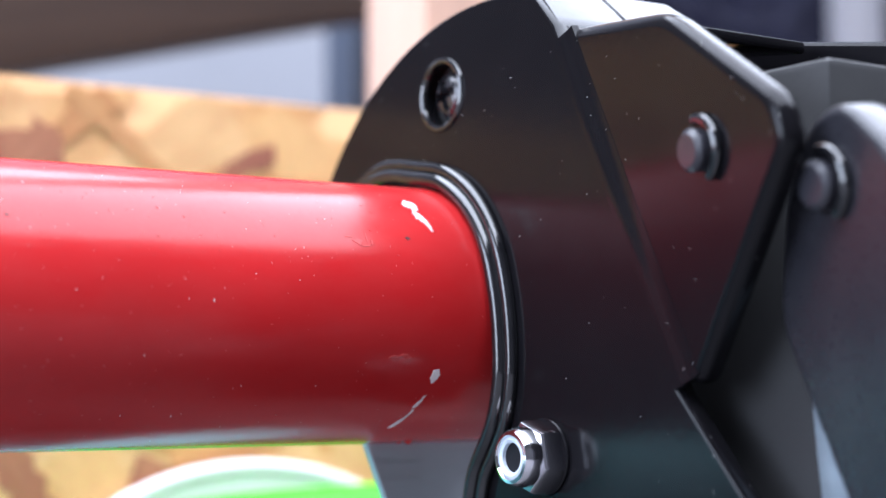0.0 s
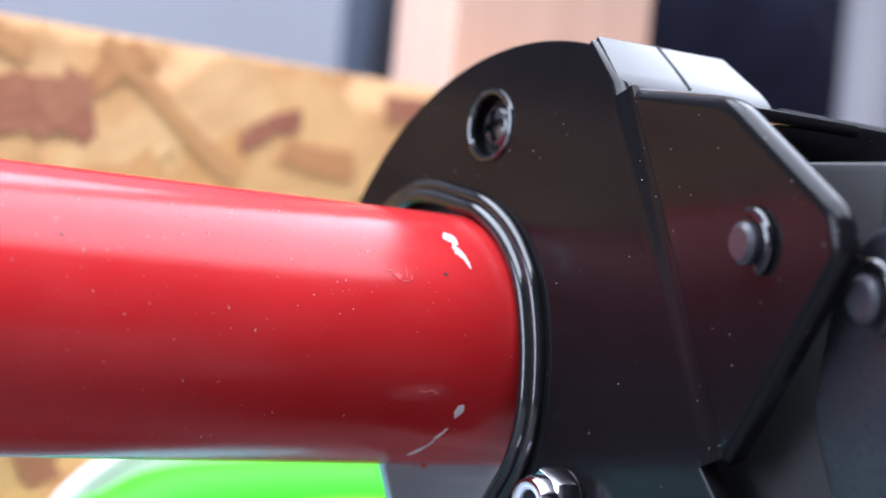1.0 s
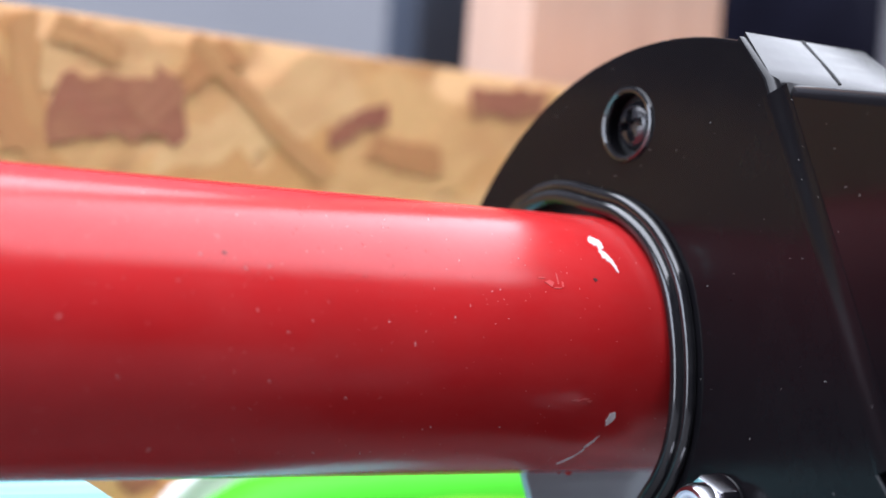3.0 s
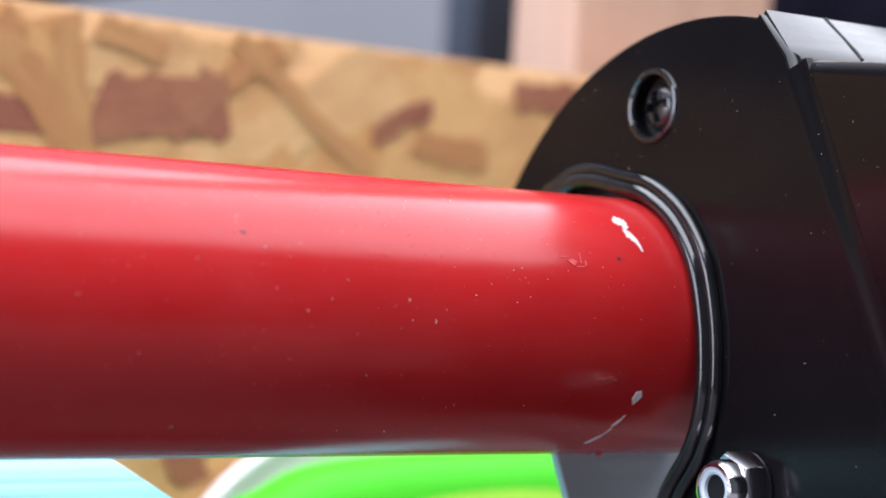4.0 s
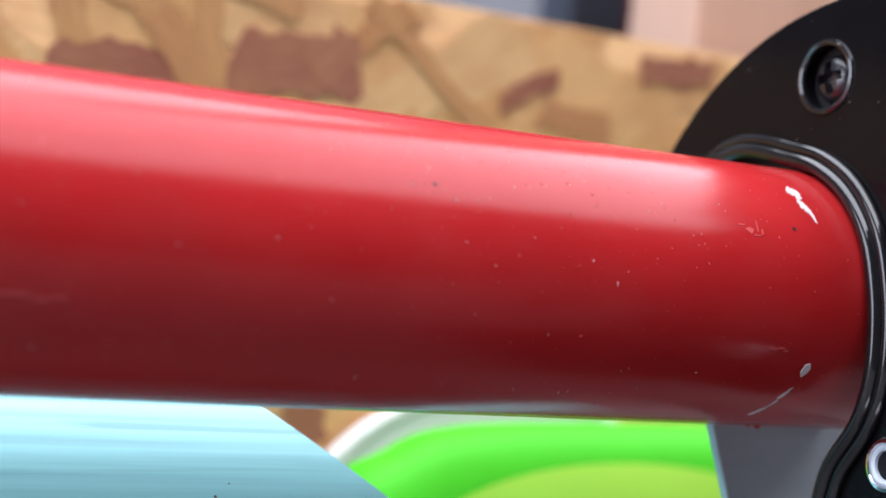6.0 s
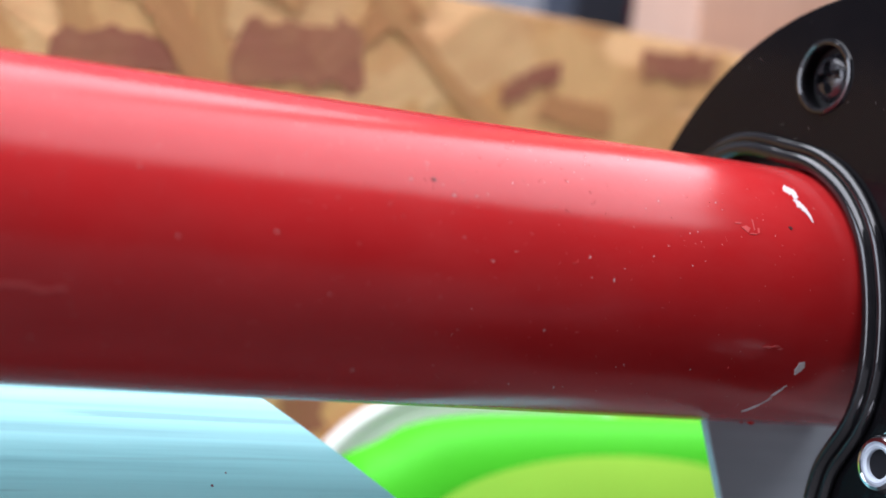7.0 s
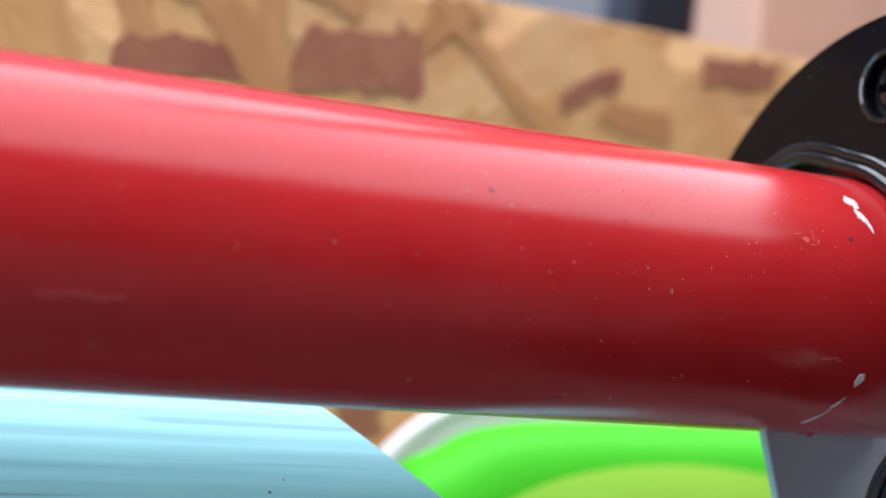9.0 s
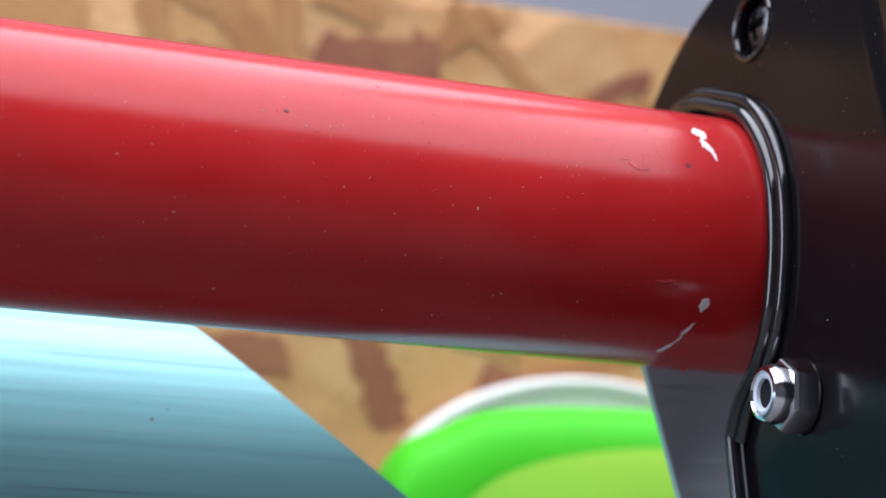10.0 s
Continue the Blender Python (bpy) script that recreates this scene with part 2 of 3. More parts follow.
def lathe(profile, base, axis, n=40, bm=None):
    """Turned solid: profile of (radius, height along axis)."""
    bm = bm or bmesh.new()
    u, v, w = frame_axes(axis)
    rings = []
    for r, h in profile:
        c = Vector(base) + w * h
        if r < 1e-7:
            rings.append([bm.verts.new(c)])
        else:
            rings.append([bm.verts.new(c + u * (r * math.cos(a)) + v * (r * math.sin(a))) for a in (2 * math.pi * i / n for i in range(n))])
    for p, q in zip(rings, rings[1:]):
        for i in range(n):
            j = (i + 1) % n
            if len(p) == 1 and len(q) == 1:
                continue
            if len(p) == 1:
                bm.faces.new((p[0], q[i], q[j]))
            elif len(q) == 1:
                bm.faces.new((p[i], p[j], q[0]))
            else:
                bm.faces.new((p[i], p[j], q[j], q[i]))
    return bm


def sweep(path, radius, n=10, bm=None):
    bm = bm or bmesh.new()
    path = [Vector(p) for p in path]
    rings, up = [], Vector((1, 0, 0))
    for i, p in enumerate(path):
        d = (path[min(i + 1, len(path) - 1)] - path[max(i - 1, 0)]).normalized()
        u = (up - d * up.dot(d)).normalized()
        v = d.cross(u)
        rings.append([bm.verts.new(p + (u * math.cos(a) + v * math.sin(a)) * radius) for a in (2 * math.pi * k / n for k in range(n))])
    for p, q in zip(rings, rings[1:]):
        for i in range(n):
            j = (i + 1) % n
            bm.faces.new((p[i], p[j], q[j], q[i]))
    bm.faces.new(rings[0])
    bm.faces.new(rings[-1])
    return bm


def spline(points, steps=6):
    """Catmull-Rom through points."""
    pts = [Vector(p) for p in points]
    out = []
    for i in range(len(pts) - 1):
        a, b, c, d = pts[max(i - 1, 0)], pts[i], pts[i + 1], pts[min(i + 2, len(pts) - 1)]
        for k in range(steps):
            t = k / steps
            out.append(0.5 * (2 * b + (c - a) * t + (2 * a - 5 * b + 4 * c - d) * t * t + (3 * b - a - 3 * c + d) * t ** 3))
    out.append(pts[-1])
    return out


def thing(name, place, label, category, group=""):
    e = new(name)
    e.location = place
    return tagged(e, label, category, group)


MM = 0.001

# ------------------------------------------------------------ the room
BENCH_Z = -0.0755
tagged(finish(box(-0.9, 1.1, -0.5, 0.75, BENCH_Z - 0.04, BENCH_Z, 0.002), "workbench_top", BENCH_WOOD),
       "worn grey painted wooden workbench top", "workbench", kind="structure")
tagged(finish(box(-1.7, 1.9, -1.9, 1.5, -1.0, -0.95), "floor", DARK_WALL), "dark workshop floor", "floor", kind="structure")
tagged(finish(box(-0.25, 1.9, 1.3, 1.4, -0.95, 1.5), "wall_north", WALL), "grey plaster workshop wall", "wall", kind="structure")
# Unseen; added so that the black housing face reflects dark instead of grey wall.
tagged(finish(box(-1.7, -0.25, 1.3, 1.4, -0.95, 1.5), "wall_north_darkener", DARK_WALL), "unseen dark wall end, added to darken reflections on the housing", "wall", kind="structure")
tagged(finish(box(-1.7, 1.9, -1.9, -1.8, -0.95, 1.5), "wall_south", DARK_WALL), "dark boarded wall", "wall", kind="structure")
tagged(finish(box(1.8, 1.9, -1.8, 1.3, -0.95, 1.5), "wall_east", DARK_WALL), "dark boarded wall", "wall", kind="structure")


def wall_with_opening(name, mat, label):
    bm = prism([[(-1.8, -0.95), (1.3, -0.95), (1.3, 1.5), (-1.8, 1.5)], [(-0.5, -0.1), (0.6, -0.1), (0.6, 0.8), (-0.5, 0.8)]],
               lambda a, b: Vector((-1.6, a, b)), Vector((-0.1, 0, 0)))
    return tagged(finish(bm, name, mat), label, "wall", kind="structure")


wall_with_opening("wall_west", SIDE_WALL, "dull grey plaster wall with a window opening")
roof = prism([[(-1.7, -1.9), (1.9, -1.9), (1.9, 1.4), (-1.7, 1.4)], [(-1.5, -1.15), (1.6, -1.15), (1.6, 1.15), (-1.5, 1.15)]],
             lambda a, b: Vector((a, b, 1.5)), Vector((0, 0, 0.08)))
tagged(finish(roof, "ceiling", DARK_WALL), "dark boarded ceiling with a rooflight opening", "ceiling", kind="structure")

# ------------------------------------------------------------ the hand tool
tool = thing("pipe_cutter", (0, 0, 0), "heavy hand cutter with red tubular handle and glossy black steel head", "hand tool")
R_TUBE = 16 * MM


def build_tube():
    prof = [(R_TUBE - 1.6 * MM, 12 * MM), (R_TUBE - 0.6 * MM, 12 * MM), (R_TUBE, 11.2 * MM)]
    prof += [(R_TUBE, (11.2 - 0.5 - i * 14.5) * MM) for i in range(22)]
    prof += [(R_TUBE - 0.6 * MM, -305 * MM), (R_TUBE - 1.6 * MM, -305 * MM), (R_TUBE - 1.6 * MM, 12 * MM)]
    bm = lathe(prof, (0, 0, 0), (1, 0, 0), 96)
    bmesh.ops.remove_doubles(bm, verts=bm.verts, dist=1e-6)
    return part("tube_handle", bm, RED, tool, "glossy red painted steel tube, chipped near the head")


tube = build_tube()


def on_tube(x, angle, lift):
    a = radians(angle)
    return Vector((x * MM, -(R_TUBE + lift) * math.cos(a), (R_TUBE + lift) * math.sin(a)))


def jagged(outline, seed):
    """The outline with a small ragged step between each two of its corners."""
    r = random.Random(seed)
    out = []
    for (x, a), (u, b) in zip(outline, outline[1:] + outline[:1]):
        out += [(x, a), (x + (u - x) * 0.4 + r.uniform(-0.1, 0.1), a + (b - a) * 0.4 + r.uniform(-0.7, 0.7)),
                (x + (u - x) * 0.7 + r.uniform(-0.1, 0.1), a + (b - a) * 0.7 + r.uniform(-0.7, 0.7))]
    return out


def tube_patch(name, outline, mat, label="", lift=0.00006):
    """A chip in the paint: a thin irregular flake that follows the tube; outline in mm along and degrees round."""
    bm = bmesh.new()
    cx = sum(p[0] for p in outline) / len(outline)
    ca = sum(p[1] for p in outline) / len(outline)
    top = [bm.verts.new(on_tube(x, a, lift)) for x, a in outline]
    low = [bm.verts.new(on_tube(x + (x - cx) * 0.06, a + (a - ca) * 0.06, -lift)) for x, a in outline]
    mid = bm.verts.new(on_tube(cx, ca, lift))
    n = len(outline)
    for i in range(n):
        j = (i + 1) % n
        bm.faces.new((top[i], top[j], mid))
        bm.faces.new((top[i], low[i], low[j], top[j]))
    return part(name, bm, mat, tube, label)


tube_patch("paint_chip", jagged([(-9.4, 52), (-9.1, 54.8), (-8.6, 56.2), (-8.1, 55.0), (-7.6, 53.6), (-7.6, 51.2), (-7.8, 48.6), (-8.6, 47.4), (-8.5, 50.2), (-9.0, 50.6)], 1), CHIP, "chip of bare white primer")
tube_patch("paint_chip", jagged([(-8.9, 46.2), (-8.5, 47.2), (-8.1, 46.6), (-7.7, 44.6), (-7.35, 40.5), (-7.2, 35.5), (-7.7, 38.6), (-8.1, 41.0), (-8.35, 42.4), (-8.8, 43.0), (-8.7, 44.4)], 2), CHIP, "chip of bare white primer")
tube_patch("paint_chip", jagged([(-8.1, -26.5), (-7.3, -26), (-7.0, -28.5), (-7.4, -31.0), (-7.9, -32.5), (-8.3, -30)], 3), CHIP, "small bare chip")
tube_patch("scratch", jagged([(-8.2, -39), (-7.9, -38.5), (-8.3, -43), (-8.8, -46), (-9.0, -45)], 4), CHIP)
tube_patch("scratch", jagged([(-8.9, -47.5), (-8.6, -47.5), (-9.2, -54), (-10.2, -60), (-10.5, -59.5), (-9.5, -53)], 5), CHIP)
tube_patch("scuff", [(-19.0, 28.6), (-18.2, 29.6), (-17.6, 28.6), (-18.1, 26.4)], SCUFF, "dull scuffed patch")
for x, a, w, h in ((-17.0, 30.5, 0.1, 2.6), (-17.3, 26.2, 0.7, 0.3), (-19.3, 30.4, 0.6, 0.35), (-16.4, 28.0, 0.15, 1.2)):
    tube_patch("scratch", [(x - w, a - h), (x - w * 0.4, a + h), (x + w, a + h * 0.8), (x + w * 0.5, a - h * 0.9)], SCUFF)
for x, a, w in ((-13.8, -20.4, 0.8), (-12.6, -19.8, 0.6), (-11.9, -20.8, 0.4)):
    tube_patch("scuff", [(x - w, a - 0.2), (x - w * 0.3, a + 0.6), (x + w, a + 0.3), (x + w * 0.4, a - 0.5)], SCUFF)
for x, a, w in ((-104, -20.5, 1.6), (-101.5, -19.6, 1.9), (-99, -20.8, 1.2), (-97.4, -19.8, 0.8)):
    tube_patch("scuff", [(x - w, a - 0.4), (x - w * 0.3, a + 0.9), (x + w, a + 0.5), (x + w * 0.5, a - 0.8)], SCUFF)
tube_patch("pit", [(-11.6, 31.5), (-11.2, 32), (-10.9, 31), (-11.3, 30)], DARK_SPOT)
tube_patch("pit", [(-59.7, 32.6), (-59.3, 32.8), (-59.1, 31.8), (-59.5, 31.5)], DARK_SPOT)
for x, a, r in ((-4.3, -79, 0.5), (-5.1, -82, 0.3)):
    c = on_tube(x, a, -0.1 * MM)
    part("paint_drip", lathe([(0, -r * MM), (r * 0.8 * MM, -r * 0.5 * MM), (r * MM, 0), (r * 0.8 * MM, r * 0.6 * MM), (0, r * MM)], c, c - Vector((c.x, 0, 0)), 14), RED, tube)
rng = random.Random(7)
for i in range(260):
    x, a = rng.choice([rng.uniform(-112, -12), rng.gauss(-52, 20), rng.gauss(-42, 13)]), rng.choice([rng.uniform(-55, 62), rng.gauss(35, 14), rng.gauss(8, 22)])
    s, turn = rng.uniform(0.04, 0.10) if i > 60 else rng.uniform(0.06, 0.24), rng.uniform(0, 3.1)
    dx, da = s * math.cos(turn), s * math.sin(turn) * 3.6
    tube_patch("scratch", [(x - dx, a - da), (x + da * 0.03, a + 0.2), (x + dx, a + da), (x - da * 0.03, a - 0.2)], CHIP if rng.random() < 0.16 else SCUFF)

# head: a solid pressed housing, the tube enters through an arched mouth
ARCH = [(19.5, 6), (18.6, 12.0), (14.8, 16.0), (10.4, 18.0), (6.0, 18.4), (0.0, 17.5), (-5.8, 16.3), (-11.0, 13.3), (-15.0, 8.4), (-17.2, 2.0), (-18.0, -4.0), (-17.8, -9.0),
        (-16.3, -13.8), (-12.8, -19.0), (-11.6, -23.2)]
arch = [(p.x, p.y) for p in spline([(a, b, 0) for a, b in ARCH], 4)]
TOP = [(-22.6, 37.6), (-27.4, 32.4)]
DISC_C, DISC_R = (-13.4, -8.6), 46.5


def disc_arc(n=36):
    a0, a1 = math.atan2(45.7, -8.9), math.asin(14.6 / 46.5)
    return [(DISC_C[0] + DISC_R * math.cos(a0 + (a1 - a0) * i / n), DISC_C[1] + DISC_R * math.sin(a0 + (a1 - a0) * i / n)) for i in range(n + 1)]


# Dark ring added where the gap round the tube lies in shade.
shade_ring = [(23.5 * math.cos(radians(a)), 23.5 * math.sin(radians(a))) for a in range(-5, 191, 6)] + [(16.5 * math.cos(radians(a)), 16.5 * math.sin(radians(a))) for a in range(187, -6, -6)]
part("mouth_shade_ring", prism([shade_ring], lambda a, b: Vector((3.2 * MM, a * MM, b * MM)), Vector((14 * MM, 0, 0))), CAVITY, tool, "dark ring in place of the shade inside the mouth")
SCREW_C, NUT_C = (-4.4, 27.6), (-25.2, -17.0)
recess = [(SCREW_C[0] + 4.1 * math.cos(2 * math.pi * i / 32), SCREW_C[1] + 4.1 * math.sin(2 * math.pi * i / 32)) for i in range(32)]
outline = disc_arc() + arch + [(-15.9, -33), (-25, -75.5), (-80, -75.5), (-58.6, -22), (-50.0, -12.3), (-47.4, -9.4)] + TOP[::-1]


def build_housing():
    bm = prism([outline, recess], lambda a, b: Vector((0, a * MM, b * MM)), Vector((2.5 * MM, 0, 0)))
    soften(bm, 0.55 * MM, 2, 40)
    return part("housing", bm, BLACK, tool, "glossy black enamelled steel housing, dusty")


housing = build_housing()


def offset_path(points, d, x):
    out = []
    for i, p in enumerate(points):
        a, b = points[max(i - 1, 0)], points[min(i + 1, len(points) - 1)]
        t = Vector((b[0] - a[0], b[1] - a[1])).normalized()
        out.append(Vector((x * MM, (p[0] - t.y * d) * MM, (p[1] + t.x * d) * MM)))
    return out


lip = arch + [(-13.2, -27), (-15.9, -33), (-24.8, -75)]
part("rolled_lip", sweep(offset_path(lip, 0.1, -1.1), 0.95 * MM, 12), LIP_BLACK, housing, "rolled black lip round the mouth")
part("rolled_lip", sweep(offset_path(lip[:-3], -1.35, -0.55), 0.8 * MM, 12), LIP_BLACK, housing)
part("screw_rim", sweep([(0.0, (SCREW_C[0] + 4.3 * math.cos(a)) * MM, (SCREW_C[1] + 4.3 * math.sin(a)) * MM) for a in (2 * math.pi * i / 40 for i in range(41))], 0.45 * MM, 8), LIP_BLACK, housing)


SHOULDER_FRONT = [(-22.4, 38.1), (-26.2, 33.8), (-26.9, 32.9), (-27.4, 31.9), (-27.6, 30.6), (-26.2, 30.2), (-21.4, 36.4)]
SHOULDER_REAR = [(-21.8, 38.5), (-28.9, 34.0), (-30.3, 32.9), (-31.4, 31.7), (-32.0, 30.6), (-29.2, 30.2), (-20.8, 36.8)]


def shoulder_section(t):
    return [(a + (c - a) * t, b + (d - b) * t) for (a, b), (c, d) in zip(SHOULDER_FRONT, SHOULDER_REAR)]


def build_shoulder():
    """Sloping top face that widens towards the back."""
    bm = bmesh.new()
    rings = []
    for k in range(9):
        rings.append([bm.verts.new(((1.2 + 21.0 * k / 8) * MM, a * MM, b * MM)) for a, b in shoulder_section(k / 8)])
    for p, q in zip(rings, rings[1:]):
        for i in range(len(p)):
            j = (i + 1) % len(p)
            bm.faces.new((p[i], p[j], q[j], q[i]))
    bm.faces.new(rings[0])
    bm.faces.new(rings[-1])
    bmesh.ops.recalc_face_normals(bm, faces=bm.faces)
    return part("shoulder", bm, SHOULDER_BLACK, housing, "sloping glossy top face with a folded lower edge", sharp=35)


build_shoulder()
# seam across the sloping shoulder
part("seam", sweep([(11 * MM, a * MM, b * MM) for a, b in shoulder_section(9.8 / 21)[:3]], 0.22 * MM, 8), CAVITY, housing)


def build_screw():
    """Pan head with a cross recess, sunk in the housing."""
    c = Vector((2.1 * MM, SCREW_C[0] * MM, SCREW_C[1] * MM))
    n, rr = 30, 3.2
    bm = bmesh.new()
    grid = {}
    for i in range(-n, n + 1):
        for j in range(-n, n + 1):
            # square grid bent into a disc
            u, v = i / n, j / n
            du, dv = u * math.sqrt(1 - v * v / 2), v * math.sqrt(1 - u * u / 2)
            r = math.hypot(du, dv)
            h = 1.9 * (1 - r ** 2.6) ** 0.5 if r < 1 else 0.0
            turn = radians(12)
            a, b = du * math.cos(turn) - dv * math.sin(turn), du * math.sin(turn) + dv * math.cos(turn)
            arm = (abs(a) < 0.17 and abs(b) < 0.62) or (abs(b) < 0.17 and abs(a) < 0.62)
            if arm:
                h -= 1.5 * (1 - 0.4 * r)
            grid[i, j] = bm.verts.new(c + Vector((-h, du * rr, dv * rr)) * MM)
    for i in range(-n, n):
        for j in range(-n, n):
            bm.faces.new((grid[i, j], grid[i + 1, j], grid[i + 1, j + 1], grid[i, j + 1]))
    screw = part("cross_screw", bm, SCREW, tool, "blackened cross-head screw, sunk in a round recess", sharp=50)
    part("recess_floor", lathe([(0, 0), (4.2 * MM, 0), (4.2 * MM, 0.8 * MM), (0, 0.8 * MM)], c, (1, 0, 0), 32), CAVITY, screw)


build_screw()


def build_nut():
    c = Vector((0, NUT_C[0] * MM, NUT_C[1] * MM))
    bm = bmesh.new()
    rc = 3.65 / math.cos(math.pi / 6)
    rings = []
    for h, r in ((-0.2, rc), (2.5, rc), (3.0, rc * 0.93)):
        rings.append([bm.verts.new(c + Vector((-h, r * math.cos(a), r * math.sin(a))) * MM) for a in (math.pi / 3 * i + 0.32 for i in range(6))])
    for p, q in zip(rings, rings[1:]):
        for i in range(6):
            bm.faces.new((p[i], p[(i + 1) % 6], q[(i + 1) % 6], q[i]))
    bm.faces.new(rings[0])
    bm.faces.new(rings[-1])
    soften(bm, 0.25 * MM, 2)
    nut = part("lock_nut", bm, ZINC, tool, "bright zinc-plated hexagon lock nut")
    collar = [(0.00, 2.76), (3.40, 2.76), (3.40, 3.77), (3.27, 4.51), (2.92, 5.06), (2.54, 5.20), (2.36, 4.88), (2.24, 4.32), (0.00, 4.32)]
    part("collar", lathe([(r * MM, h * MM) for r, h in collar], c, (-1, 0, 0), 40), ZINC, nut)
    ring = [(2.36, 4.32), (2.36, 4.88), (2.06, 5.06), (1.72, 4.88), (1.68, 4.32)]
    part("nylon_ring", lathe([(r * MM, h * MM) for r, h in ring], c, (-1, 0, 0), 36), NYLON, nut, "grey nylon insert")
    part("bolt_end", lathe([(0, 4.45 * MM), (1.7 * MM, 4.45 * MM), (1.7 * MM, 3.5 * MM), (0, 3.5 * MM)], c, (-1, 0, 0), 32), BORE, nut, "dark bolt end")
    washer = [(0, 0.05), (4.4, 0.05), (4.4, 0.3), (4.25, 0.42), (0, 0.42)]
    part("washer", lathe([(r * MM, h * MM) for r, h in washer], c, (-1, 0, 0), 40), BLACK, nut, "black washer")


build_nut()

# side panel, bent out of the housing along a slanting crease
A, D = Vector((0, -27.6, 32.2)) * MM, Vector((0, -48.6, -9.4)) * MM
PN = Vector((-0.9781, 0.1856, -0.0937)).normalized()
PU = (A - D).normalized()
PU = (PU - PN * PU.dot(PN)).normalized()
PV = PN.cross(PU)
if PV.y > 0:
    PV = -PV
P0 = (A + D) / 2 - PN * 0.7 * MM


def on_panel(p, back=0.0):
    return P0 + PU * p[0] + PV * p[1] - PN * back


def panel_uv(x, y, z):
    d = Vector((x, y, z)) * MM - P0
    return (d.dot(PU), d.dot(PV))


def rounded(points, radius, n=5):
    out, k = [], len(points)
    for i in range(k):
        a, p, b = (Vector(points[j % k]) for j in (i - 1, i, i + 1))
        u, v = (a - p), (b - p)
        r = min(radius, u.length * 0.4, v.length * 0.4)
        s, e = p + u.normalized() * r, p + v.normalized() * r
        for t in (j / n for j in range(n + 1)):
            q = s * (1 - t) ** 2 + p * 2 * t * (1 - t) + e * t * t
            out.append((q.x, q.y))
    return out


corner_points = [panel_uv(-0.4, -29.2, 31.6), panel_uv(-3.0, -49.8, 29.4), panel_uv(-5.2, -67.6, 18.0), panel_uv(-5.2, -68.9, 13.2), panel_uv(0.4, -50.6, -8.8), panel_uv(0, -48.3, -9.3)]
panel_loop = corner_points[:1] + rounded(corner_points, 3.0 * MM)[6:30] + corner_points[5:]
side_panel = part("side_panel", soften(prism([panel_loop], lambda a, b: on_panel((a, b)), -PN * 3.2 * MM), 1.35 * MM, 4, 40), BLACK, tool, "bent black side panel with a worn rounded edge")


def build_crease():
    """The bend between housing face and side panel: a fillet along the crease."""
    bm = bmesh.new()
    flat = Vector((0, 1, 0)) - PU * PU.y
    flat.x = 0
    flat.normalize()
    rows_ = []
    for k in range(13):
        c = A.lerp(D, 0.035 + 0.955 * k / 12)
        a, b = c + flat * 1.3 * MM + Vector((-0.06 * MM, 0, 0)), c + PV * 2.3 * MM - PN * 0.65 * MM
        ring = [a.lerp(b, t) + PN * (0.07 * MM * math.sin(2 * math.pi * t)) for t in (i / 8 for i in range(9))]
        ring += [b - PN * 0.8 * MM, a + Vector((0.8 * MM, 0, 0))]
        rows_.append([bm.verts.new(p) for p in ring])
    for p, q in zip(rows_, rows_[1:]):
        for i in range(len(p)):
            j = (i + 1) % len(p)
            bm.faces.new((p[i], p[j], q[j], q[i]))
    bm.faces.new(rows_[0])
    bm.faces.new(rows_[-1])
    return part("crease", bm, BLACK, side_panel, "shiny rounded crease", sharp=50)


build_crease()


def pin_with_clip(place, axis, parent, r_pin=2.2, r_clip=3.15, start=-60, end=110):
    u, v, w = frame_axes(axis)
    base = Vector(place)
    pin = part("pin", lathe([(0, -1.0 * MM), (r_pin * MM, -1.0 * MM), (r_pin * MM, 1.5 * MM), ((r_pin - 0.5) * MM, 2.0 * MM), (0, 2.05 * MM)], base, axis, 32), PIN_STEEL, parent, "pivot pin with a spring clip")
    side = Vector((0.3, -0.9, 0.0))
    e1 = (side - w * side.dot(w)).normalized()
    e2 = w.cross(e1)
    if e2.z < 0:
        e2 = -e2
    path = [base + w * 0.45 * MM + (e1 * math.cos(radians(a)) + e2 * math.sin(radians(a))) * r_clip * MM for a in range(start, end, 10)]
    part("spring_clip", sweep(path, 0.6 * MM, 10), LIP_BLACK, pin)


pin_with_clip(on_panel(panel_uv(-2.8, -55.0, 14.4)), PN, side_panel)

# top cover behind the shoulder and the far side panel
far_loop = [(-29.5, 32.6), (-58, 28), (-80, 21), (-96, 6), (-92, -6), (-60, -14), (-47, -8)]
far = soften(prism([rounded([(a * MM, b * MM) for a, b in far_loop], 3 * MM)], lambda a, b: Vector((22.4 * MM + max(0, -a - 0.03) * 0.1, a, b)), Vector((2.2 * MM, 0, 0))), 0.5 * MM, 2, 40)
part("far_panel", far, BLACK, tool, "black panel on the far side")
cover = prism([[(-28.2, 31.8), (-46, 29.6), (-46, 28.2), (-28.2, 30.4)]], lambda a, b: Vector((3.5 * MM, a * MM, b * MM)), Vector((18 * MM, 0, 0)))
part("top_cover", soften(cover, 0.4 * MM), BLACK, tool)
# Dark solid added in place of the shade inside the hollow head.
part("cavity_shade_block", box(8 * MM, 20 * MM, -62 * MM, -24 * MM, -75 * MM, 24 * MM, 0.001), CAVITY, tool)

